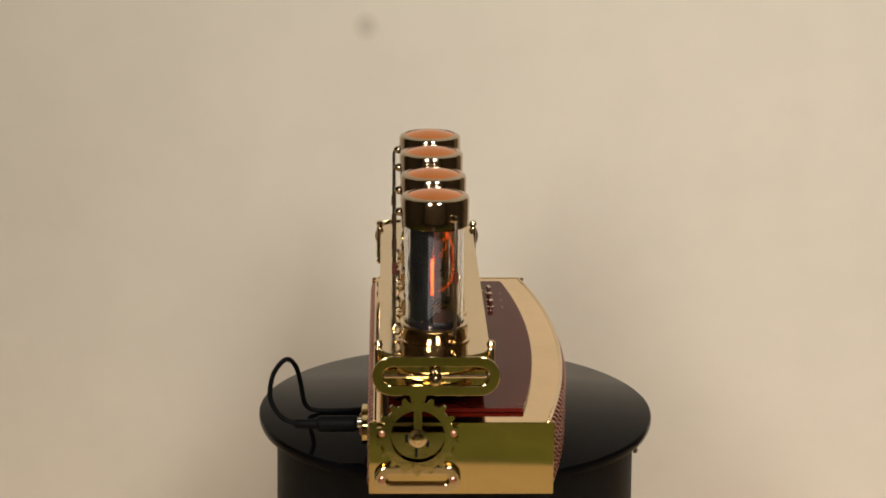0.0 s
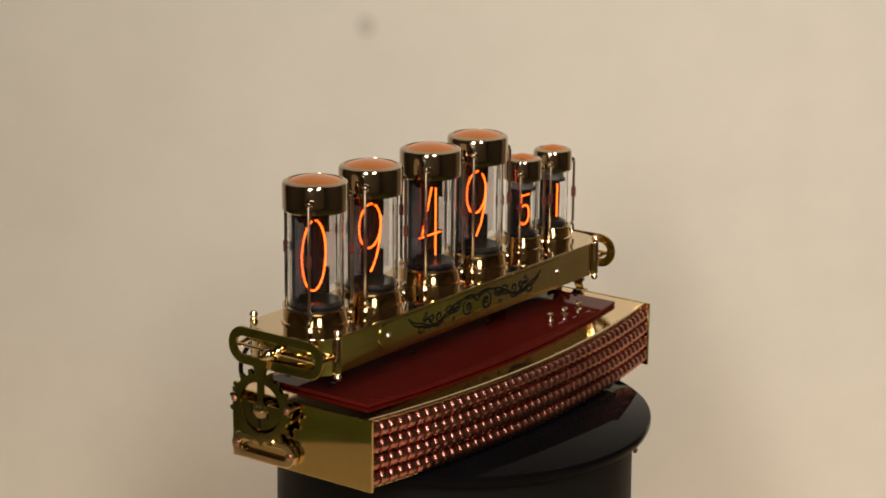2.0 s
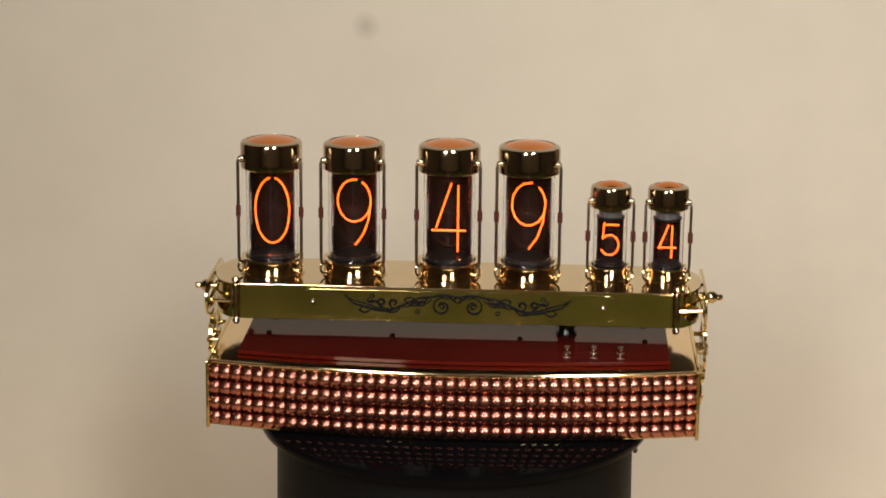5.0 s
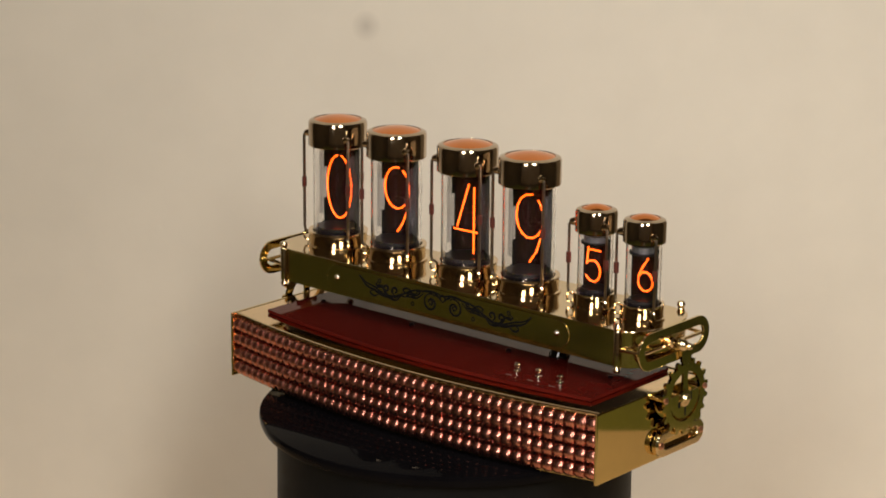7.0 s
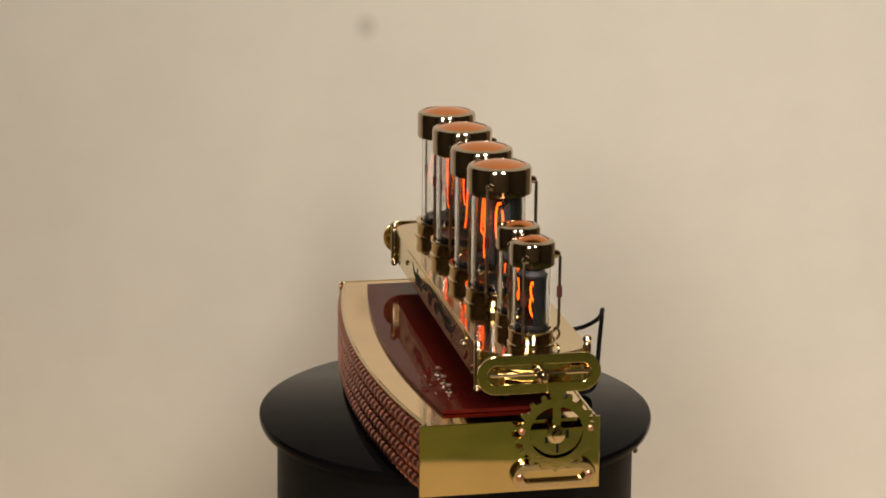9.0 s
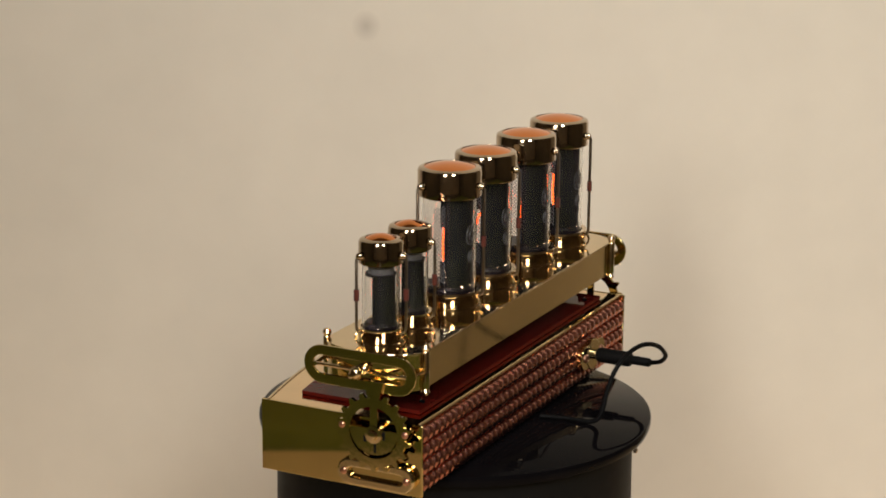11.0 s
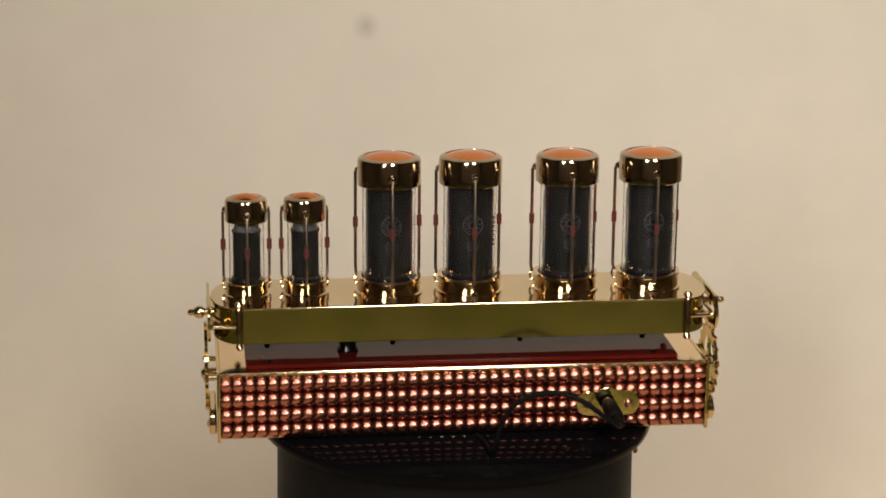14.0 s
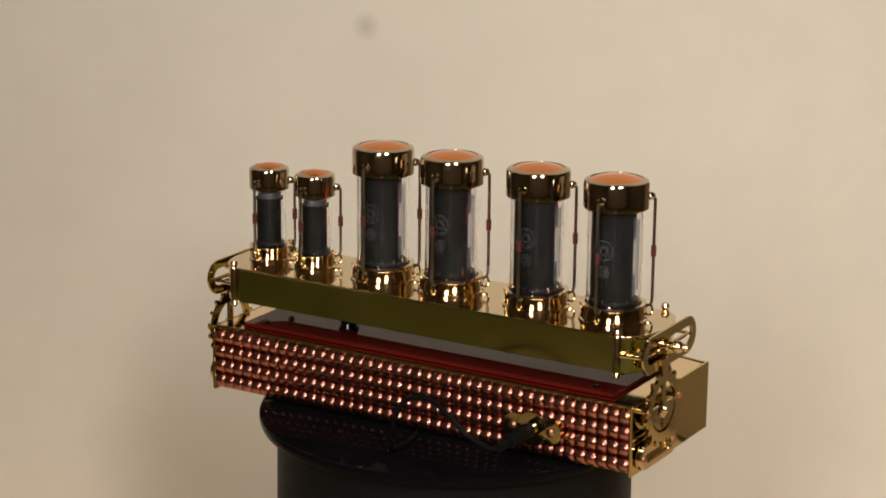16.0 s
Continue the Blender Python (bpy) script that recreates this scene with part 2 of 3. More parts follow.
def setting():
    def piece(name, bm, mat, label, smooth=0):
        ob = part(name, bm, mat, None, "", smooth)
        return tagged(ob, label, name.split("_")[0], kind="structure")

    piece("wall_north", box(-2.2, 2.2, WALL_Y + 0.01, WALL_Y + 0.05, FLOOR_Z, 2.0), DARK_WALL, "dim brown wall")
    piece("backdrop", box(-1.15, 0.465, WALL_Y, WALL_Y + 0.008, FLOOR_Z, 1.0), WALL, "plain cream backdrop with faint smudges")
    piece("wall_south", box(-2.2, 2.2, -3.45, -3.4, FLOOR_Z, 2.0), TAN_WALL, "unseen tan wall behind the camera, lightened as a reflector for the brass collars")
    piece("wall_west", box(-2.25, -2.2, -3.45, WALL_Y + 0.05, FLOOR_Z, 2.0), DARK_WALL, "dim brown side wall")
    piece("wall_east", box(2.2, 2.25, -3.45, WALL_Y + 0.05, FLOOR_Z, 2.0), DARK_WALL, "dim brown side wall")
    piece("ceiling", box(-2.25, 2.25, -3.45, WALL_Y + 0.05, 2.0, 2.05), DARK_WALL, "dim brown ceiling")
    piece("floor", box(-2.25, 2.25, -3.45, WALL_Y + 0.05, FLOOR_Z - 0.06, FLOOR_Z - 0.004), DARK_FLOOR, "dark brown floor")
    piece("carpet", box(-2.1, 2.1, -2.3, WALL_Y - 0.004, FLOOR_Z - 0.004, FLOOR_Z - 0.002), GREEN, "green and brown carpet round a cream board")
    # added reflectors, out of view: they make pale and orange bands in the metal
    piece("floor_mat", box(-0.30, 0.06, -2.6, -1.62, FLOOR_Z - 0.002, FLOOR_Z + 0.001), PALE_REFLECTOR, "unseen pale reflector on the floor behind the camera, added for bright bands in the caps")
    piece("floor_mat", box(-0.64, -0.34, -2.6, -1.62, FLOOR_Z - 0.002, FLOOR_Z + 0.001), BROWN_REFLECTOR, "unseen orange-brown reflector on the floor behind the camera, added for warm bands in the caps")
    r, a0 = 1.06, math.asin(WALL_Y / 1.06)
    rim = [(r * math.cos(a0 - (math.pi + 2 * a0) * k / 64), r * math.sin(a0 - (math.pi + 2 * a0) * k / 64)) for k in range(65)]
    piece("ground", slab(rim, FLOOR_Z - 0.0015, FLOOR_Z), SHEET, "round cream board under the stand")


PLATTER_Z = -0.0036


def build_turntable():
    stand = new("turntable")
    stand.location = (0, 0, FLOOR_Z)
    tagged(stand, "round glossy black display turntable on a cylindrical stand", "turntable")
    h = PLATTER_Z - FLOOR_Z
    part("pedestal", lathe([(0, 0), (0.108, 0), (0.109, 0.002), (0.1065, h - 0.024), (0.1065, h - 0.0078), (0, h - 0.0078)], 96), BLACK_MATTE, stand, "matt black cylindrical body")
    part("platter", lathe([(0, h - 0.0076), (0.1135, h - 0.0076), (0.1160, h - 0.0066), (0.1170, h - 0.0042), (0.1172, h - 0.0018), (0.1168, h - 0.0004), (0.1161, h), (0, h)], 128), BLACK, stand, "glossy black round platter")
    knob = turned([(0, 0), (0.0018, 0), (0.0018, 0.002), (0, 0.0026)], (0.97, -0.25, 0), (0.1065, -0.016, h - 0.020), 12)
    part("indicator", knob, STEEL, stand, "small pale bead")
    return stand


# ---- the clock ----
L2 = 0.1405          # half length of the case
BACK_Y = 0.0475
BAR_Y = 0.0155       # the tubes' row
BOTTOM, TOP = -0.002, 0.037


def front_y(x, ends=0.045, bow=0.0155):
    return -ends - bow * (1 - (x / L2) ** 2)


def bowed(x0, x1, back, ends, bow, n=40):
    """An outline with a straight back and a bowed front."""
    xs = [x0 + (x1 - x0) * k / n for k in range(n + 1)]
    return [(x, front_y(x, ends, bow)) for x in xs] + [(x1, back), (x0, back)]


def bead_mesh():
    prof = [(0.0028, -0.0033), (0.0038, -0.0030), (0.0043, -0.0023), (0.00455, -0.0011), (0.00455, 0.0011), (0.0043, 0.0023), (0.0038, 0.0030), (0.0028, 0.0033)]
    bm = turned(prof, (1, 0, 0), (0, 0, 0), 14)
    me = bpy.data.meshes.new("bead")
    bm.to_mesh(me)
    bm.free()
    return me


def build_case(clock):
    part("top_plate", slab(bowed(-L2, L2, BACK_Y, 0.0450, 0.0155), TOP - 0.002, TOP, 0.0004), BRASS_TOP, clock, "polished brass top plate with a bowed front", smooth=14)
    part("bottom_plate", slab(bowed(-L2, L2, BACK_Y, 0.0450, 0.0155), BOTTOM, BOTTOM + 0.002), BRASS_DULL, clock, smooth=14)
    part("core", slab(bowed(-L2 + 0.001, L2 - 0.001, BACK_Y - 0.005, 0.0395, 0.0155), BOTTOM + 0.002, TOP - 0.002), DARK_INNER, clock, "dark copper-red backing behind the beads", smooth=14)
    for s in (-1, 1):
        part("end_plate", box(min(s * L2, s * (L2 + 0.0018)), max(s * L2, s * (L2 + 0.0018)), -0.0485, BACK_Y + 0.003, BOTTOM - 0.0012, TOP + 0.0003, 0.0004), BRASS_SHEET, clock, "mirror-polished brass end plate", smooth=14)
    xs = [-L2 + 2 * L2 * k / 40 for k in range(41)]
    part("rim", tube([(x, front_y(x), TOP - 0.0002) for x in xs], 0.0010, 8), BRASS, clock, "thin bright brass edge rod")
    part("rim", tube([(-L2, BACK_Y, TOP - 0.0002), (L2, BACK_Y, TOP - 0.0002)], 0.0010, 8), BRASS, clock)
    me = bead_mesh()
    rows = [BOTTOM + 0.0047 + 0.00925 * k for k in range(4)]
    strings = bmesh.new()
    for z in rows:
        tube([(-L2, BACK_Y - 0.0005, z), (L2, BACK_Y - 0.0005, z)], 0.0024, 8, False, strings)
    back = part("bead_screen", strings, DARK_INNER, clock, "four rows of copper barrel beads on the straight back")
    for z in rows:
        for k in range(42):
            ob = part_mesh("bead", me, BEAD, back)
            ob.location = (-L2 + 0.0035 + k * (2 * L2 - 0.007) / 41, BACK_Y - 0.0005, z)
    strings = bmesh.new()
    for z in rows:
        tube([(x, front_y(x) + 0.0012, z) for x in xs], 0.0024, 8, False, strings)
    front = part("bead_screen", strings, DARK_INNER, clock, "four rows of copper barrel beads round the bowed front")
    n = 43
    for z in rows:
        for k in range(n):
            x = -L2 + 0.0035 + k * (2 * L2 - 0.007) / (n - 1)
            slope = 2 * 0.0155 * x / L2 ** 2
            ob = part_mesh("bead", me, BEAD, front)
            ob.location = (x, front_y(x) + 0.0012, z)
            ob.rotation_euler = (0, 0, math.atan(slope))
    for x in (-0.118, 0.118):
        for y in (-0.030, 0.030):
            part("foot", lathe([(0, PLATTER_Z), (0.0085, PLATTER_Z), (0.009, PLATTER_Z + 0.001), (0.0085, BOTTOM), (0, BOTTOM)], 20, None, (x, y, 0)), RUBBER, clock, "round black rubber foot")


def build_deck(clock):
    part("deck", slab(bowed(-0.1255, 0.1255, 0.0405, 0.0298, 0.0140), TOP + 0.0003, TOP + 0.0024, 0.00015), LACQUER, clock, "glossy dark red lacquered deck panel", smooth=14)
    z = TOP + 0.0024
    for x in (0.066, 0.0815, 0.097):
        b = part("button", lathe([(0, 0), (0.0022, 0), (0.0022, 0.0006), (0.0011, 0.0009), (0.0010, 0.0026), (0.0016, 0.0032), (0.0018, 0.0041), (0.0012, 0.0050), (0, 0.0053)], 16), STEEL, clock, "small bright metal push button")
        b.location = (x, -0.0235, z)
        part("caption", box(x - 0.0022, x + 0.0022, -0.0312, -0.0306, z, z + 0.00008), PRINT, clock, "tiny pale lettering bar", 0)
    part("pillar", lathe([(0, 0), (0.0062, 0), (0.0062, 0.0012), (0.0052, 0.0025), (0.0052, 0.0125), (0.0058, 0.0140), (0, 0.0140)], 24, None, (0.0655, 0.0160, z)), PILLAR, clock, "short glossy black wiring pillar")
    for x, y in ((-0.112, 0.003), (-0.038, 0.003), (0.038, 0.003), (0.112, 0.003), (-0.112, 0.035), (0.112, 0.035)):
        part("screw", lathe([(0, 0), (0.0016, 0), (0.0016, 0.0010), (0.0010, 0.0014), (0, 0.0015)], 12, None, (x, y, z)), BLACK, clock)


BAR_LO, BAR_HI = 0.0535, 0.0745


def bar_outline(grow=0.0, n=20):
    out = []
    for s in (1, -1):
        out.append((s * 0.1255, BAR_Y - s * (0.0290 + grow)))
        for k in range(n + 1):
            a = math.pi * (k / n - 0.5)
            out.append((s * (0.1265 + (0.0175 + grow) * abs(math.cos(a)) ** 0.85), BAR_Y + s * (0.0290 + grow) * math.sin(a)))
        out.append((s * 0.1255, BAR_Y + s * (0.0290 + grow)))
    return out


def spiral(cx, cz, r0, r1, a0, turns, n=26):
    return [(cx + (r0 + (r1 - r0) * k / n) * math.cos(a0 + 2 * math.pi * turns * k / n), cz + (r0 + (r1 - r0) * k / n) * math.sin(a0 + 2 * math.pi * turns * k / n)) for k in range(n + 1)]


def scrollwork(parent, y):
    """Black engraved scrolls, the same to both sides."""
    zc = 0.0638
    lines = [
        ([(0.000, 0.0050), (0.006, 0.0062), (0.013, 0.0058), (0.020, 0.0040)], 0.0005),
        (spiral(0.0092, -0.0006, 0.0058, 0.0018, 2.2, -1.35), 0.00045),
        (spiral(0.0092, -0.0006, 0.0016, 0.0010, 0.0, 1.0, 10), 0.0004),
        ([(0.013, 0.0055), (0.022, 0.0045), (0.031, 0.0005), (0.039, -0.0030), (0.047, -0.0034), (0.054, -0.0015), (0.061, 0.0005), (0.0665, 0.0058)], 0.00058),
        ([(0.039, -0.0024), (0.047, -0.0020), (0.054, 0.0004), (0.061, 0.0022), (0.0665, 0.0058)], 0.00036),
        ([(0.020, 0.0040), (0.022, 0.0010), (0.026, 0.0014), (0.029, -0.0008), (0.033, -0.0010)], 0.00042),
        ([(0.015, 0.0040), (0.020, 0.0002), (0.026, -0.0002), (0.032, -0.0012)], 0.00036),
        (spiral(0.0375, 0.0010, 0.0030, 0.0008, -2.0, 1.1), 0.0005),
        (spiral(0.0445, 0.0012, 0.0027, 0.0007, -1.6, 1.2), 0.0005),
        ([(0.043, -0.0026), (0.047, 0.0010), (0.0505, 0.0024), (0.052, 0.0005)], 0.00045),
        ([(0.024, 0.0036), (0.028, 0.0046), (0.031, 0.0032), (0.029, 0.0012)], 0.0004),
        ([(0.017, 0.0052), (0.0195, 0.0020), (0.0235, 0.0022), (0.0265, 0.0030)], 0.00045),
        ([(0.000, 0.0060), (0.0022, 0.0036), (0.0000, 0.0014)], 0.00045),
        ([(0.0022, 0.0036), (0.0042, 0.0046), (0.0062, 0.0058)], 0.00045),
        ([(0.033, -0.0010), (0.036, -0.0040), (0.040, -0.0046), (0.044, -0.0036)], 0.0004),
        ([(0.0475, 0.0030), (0.0500, 0.0012), (0.0530, 0.0024), (0.0515, 0.0040)], 0.0004),
        ([(0.050, -0.0026), (0.054, -0.0050), (0.0575, -0.0036), (0.0555, -0.0012)], 0.0004),
    ]
    for s in (-1, 1):
        bm = bmesh.new()
        for pts, r in lines:
            path = smooth_path([(0.0015 + s * x, y, zc + z) for x, z in pts], 5)
            m = len(path) - 1
            tube(path, [1.3 * r * (0.45 + 0.75 * math.sin(math.pi * min(0.9, max(0.1, k / m)))) for k in range(m + 1)], 6, False, bm, 0.35, (0, 1, 0))
        for x, z in ((0.0235, -0.0040), (0.0500, 0.0050)):
            tube([(0.0015 + s * x + 0.0011 * math.cos(a * 0.6283), y, zc + z + 0.0011 * math.sin(a * 0.6283)) for a in range(10)], 0.0004, 6, True, bm, 0.35, (0, 1, 0))
        part("scrollwork", bm, INK, parent, "black engraved floral scrollwork")


def build_bar(clock):
    bar = part("tube_tray", slab(bar_outline(), BAR_LO, BAR_HI - 0.0012), TRAY, clock, "polished brass tray with rounded ends carrying the tubes", 14)
    part("tray_top", slab(bar_outline(0.0006), BAR_HI - 0.0012, BAR_HI, 0.0003), BRASS, bar, "mirror-polished brass top plate", 14)
    part("underside", slab(bar_outline(-0.0012), BAR_LO - 0.0006, BAR_LO + 0.0006), BLACK_MATTE, bar, "matt black closing panel under the tray", 14)
    y = BAR_Y - 0.0290
    m = pose(0.0015, y, 0.0640, 90, 0, 0)
    part("plaque", slab(stadium(0.187, 0.0165), -0.0004, 0.0007, 0.0002, m), TRAY, bar, "engraved brass plaque with rounded ends", 14)
    scrollwork(bar, y - 0.0008)
    for x in (-0.0835, 0.0865):
        part("rivet", turned([(0, 0.0016), (0.0009, 0.0014), (0.0017, 0.0006), (0.0019, 0), (0, 0)], (0, -1, 0), (x, y - 0.0007, 0.0645), 14), STEEL, bar)
    for sx in (-1, 1):
        for sy in (-1, 1):
            px, py = sx * 0.1290, BAR_Y + sy * 0.0300
            prof = [(0, 0.0500), (0.0014, 0.0503), (0.0024, 0.0520), (0.0014, 0.0540), (0.0022, 0.0545), (0.0022, 0.0742), (0.0018, 0.0750), (0.0026, 0.0768), (0.0018, 0.0786), (0, 0.0793)]
            part("post", lathe(prof, 16, None, (px, py, 0)), BRASS, bar, "slim brass post with ball ends")
            part("stay", tube([(px, py, 0.0640), (sx * 0.1462, py - sy * 0.002, 0.0640)], 0.0012, 8), BRASS, bar)


def gear_outline(r0, r1, teeth, n_tooth=4):
    out = []
    for k in range(teeth):
        a = 2 * math.pi * k / teeth
        w = 2 * math.pi / teeth
        for f, r in ((0.0, r0), (0.24, r0), (0.30, r0 + 0.55 * (r1 - r0)), (0.40, r1), (0.60, r1), (0.70, r0 + 0.55 * (r1 - r0)), (0.76, r0)):
            out.append((r * math.cos(a + f * w), r * math.sin(a + f * w)))
    return out


def build_bracket(clock, s):
    """The end fittings: slotted handle, gear plate and lower slotted foot. s: which end."""
    side = Matrix(((0, 0, s, 0), (1, 0, 0, 0), (0, 1, 0, 0), (0, 0, 0, 1)))
    handle = part("handle", ring_slab(stadium(0.0675, 0.0215), stadium(0.0565, 0.0105), 0, 0.0016, 0.0003, Matrix.Translation((s * 0.1452, BAR_Y - 0.0005, 0.0645)) @ side), BRASS_DULL, clock, "slotted oval brass end handle", 14)
    part("crossbar", tube([(s * 0.1448, BAR_Y - 0.031, 0.0640), (s * 0.1448, BAR_Y + 0.031, 0.0640)], 0.0011, 8), BRASS, handle)
    knob = [(0, 0), (0.0032, 0), (0.0032, 0.002), (0.0022, 0.0028), (0.0022, 0.0050), (0.0036, 0.0060), (0.0038, 0.0085), (0.0026, 0.0105), (0.0017, 0.0112), (0.0021, 0.0128), (0.0014, 0.0142), (0, 0.0146)]
    part("knob", turned(knob, (s, 0, 0), (s * 0.1435, BAR_Y, 0.0645), 20), BRASS, handle, "turned brass finial knob")
    gy, gz = 0.0245, 0.0315
    out = gear_outline(0.0194, 0.0222, 18)
    inner = [(0.0145 * x / math.hypot(x, z), 0.0145 * z / math.hypot(x, z)) for x, z in out]
    at = Matrix.Translation((s * 0.1469, gy, gz)) @ side
    gear = part("gear", ring_slab(out, inner, 0, 0.0018, 0.0, at), BRASS_DULL, clock, "cut-out brass gear wheel", 14)
    half = [(0.0146 * math.cos(math.pi * k / 16 + math.pi), 0.0146 * math.sin(math.pi * k / 16 + math.pi) + 0.002) for k in range(17)]
    part("web", slab(half, 0.0001, 0.0014, 0.0, at), BRASS_DULL, gear, smooth=14)
    for dy, dz, w, h in ((0.0060, -0.0010, 0.0009, 0.0024), (-0.0052, -0.0040, 0.0009, 0.0018), (0.0008, -0.0085, 0.0007, 0.0030)):
        part("slot", slab([(dy - w, dz - h), (dy + w, dz - h), (dy + w, dz + h), (dy - w, dz + h)], 0.0013, 0.0015, 0.0, at), INK, gear, "", 0)
    part("spoke", slab([(-0.0022, -0.002), (0.0022, -0.002), (0.0022, 0.0150), (-0.0022, 0.0150)], 0.0002, 0.0016, 0.0, at), BRASS_DULL, gear, smooth=14)
    part("hub", turned([(0, 0.0042), (0.0022, 0.0038), (0.0030, 0.0022), (0.0050, 0.0020), (0.0050, 0), (0, 0)], (s, 0, 0), (s * 0.1470, gy, gz - 0.001), 18), BRASS, gear)
    part("spacer", turned([(0, 0), (0.0030, 0), (0.0030, 0.0050), (0, 0.0050)], (s, 0, 0), (s * 0.1421, gy, gz - 0.001), 14), BRASS, gear)
    for a in (0.02, math.pi - 0.02):
        part("screw", turned([(0, 0.0013), (0.0013, 0.0011), (0.0018, 0.0006), (0.0018, 0), (0, 0)], (s, 0, 0), (s * 0.1486, gy + 0.0190 * math.cos(a), gz + 0.0018), 12), COPPER_SCREW, gear)
        part("spacer", turned([(0, 0), (0.0016, 0), (0.0016, 0.0050), (0, 0.0050)], (s, 0, 0), (s * 0.1421, gy + 0.0178 * math.cos(a), gz + 0.0018), 10), BRASS, gear)
    arm = [(-0.0035, 0.0195), (0.0035, 0.0195), (0.0060, 0.0285), (-0.0060, 0.0285)]
    part("arm", slab(arm, 0.0002, 0.0020, 0.0, at), BRASS_DULL, gear, smooth=14)
    low = part("foot_plate", ring_slab(stadium(0.0463, 0.0150), stadium(0.0330, 0.0052), 0, 0.0042, 0.0010, Matrix.Translation((s * 0.1427, gy, 0.0065)) @ side), BRASS, clock, "small slotted brass plate with copper screws", 14)
    part("recess", slab(stadium(0.0334, 0.0056), 0.0001, 0.0012, 0.0, Matrix.Translation((s * 0.1427, gy, 0.0065)) @ side), BRASS_SHEET, low, "", 14)
    for d in (-0.0190, 0.0190):
        part("screw", turned([(0, 0.0014), (0.0013, 0.0012), (0.0020, 0.0007), (0.0020, 0), (0, 0)], (s, 0, 0), (s * 0.1468, gy + d, 0.0065), 12), COPPER_SCREW, low)


# ---- glowing numerals: short rigid pieces that rearrange at each tick ----


def arc(cx, cz, rx, rz, a0, a1, n=24):
    return [(cx + rx * math.cos(radians(a0 + (a1 - a0) * k / n)), cz + rz * math.sin(radians(a0 + (a1 - a0) * k / n))) for k in range(n + 1)]


STROKES = {
    "0": [arc(0, 0.5, 0.52, 0.5, 98, 440, 40)],
    "1": [[(0.0, 1.0), (0.0, 0.0)]],
    "2": [arc(0, 0.72, 0.45, 0.28, 170, -35) + [(-0.45, 0.0), (0.48, 0.0)]],
    "3": [[(-0.42, 0.98), (0.42, 0.98), (0.02, 0.62)] + arc(0.0, 0.31, 0.46, 0.31, 88, -150)],
    "4": [[(0.06, 0.97), (-0.42, 0.26), (0.5, 0.26)], [(0.27, 0.94), (0.27, -0.06)]],
    "5": [[(0.45, 1.0), (-0.34, 1.0), (-0.40, 0.58)] + arc(-0.02, 0.33, 0.48, 0.33, 118, -150)],
    "6": [[(0.12, 1.0), (-0.22, 0.70), (-0.42, 0.45)] + arc(0, 0.29, 0.46, 0.29, 165, 500)],
    "7": [[(-0.45, 1.0), (0.47, 1.0), (0.1, 0.45), (-0.08, 0.0)]],
    "8": [arc(0, 0.76, 0.38, 0.24, -90, 270), arc(0, 0.26, 0.48, 0.26, 90, 450)],
    "9": [arc(0, 0.68, 0.5, 0.32, 80, 360) + [(0.5, 0.68)], arc(0, 0.68, 0.5, 0.32, 0, 62), [(0.5, 0.68), (0.44, 0.42), (0.28, 0.18), (0.03, 0.0)]],
}


def pieces_of(digit, count, w, h):
    """Middles and slopes of count equal bits along a numeral's strokes, and their length."""
    segs = []
    for line in STROKES[digit]:
        for (xa, za), (xb, zb) in zip(line, line[1:]):
            d = math.hypot((xb - xa) * w, (zb - za) * h)
            if d > 1e-7:
                segs.append((xa * w, za * h, xb * w, zb * h, d))
    total = sum(s[4] for s in segs)
    out = []
    for k in range(count):
        want, run = (k + 0.5) * total / count, 0.0
        for xa, za, xb, zb, d in segs:
            if run + d >= want or (xa, za, xb, zb, d) == segs[-1]:
                f = (want - run) / d
                out.append((xa + (xb - xa) * f, za + (zb - za) * f, math.degrees(math.atan2(zb - za, xb - xa))))
                break
            run += d
    return out, total / count


MOVING = []
DEPTH = dict(zip("0123456789", (0.0012, -0.004, 0.002, 0.001, 0.0, -0.002, 0.002, -0.003, 0.0005, 0.0005)))


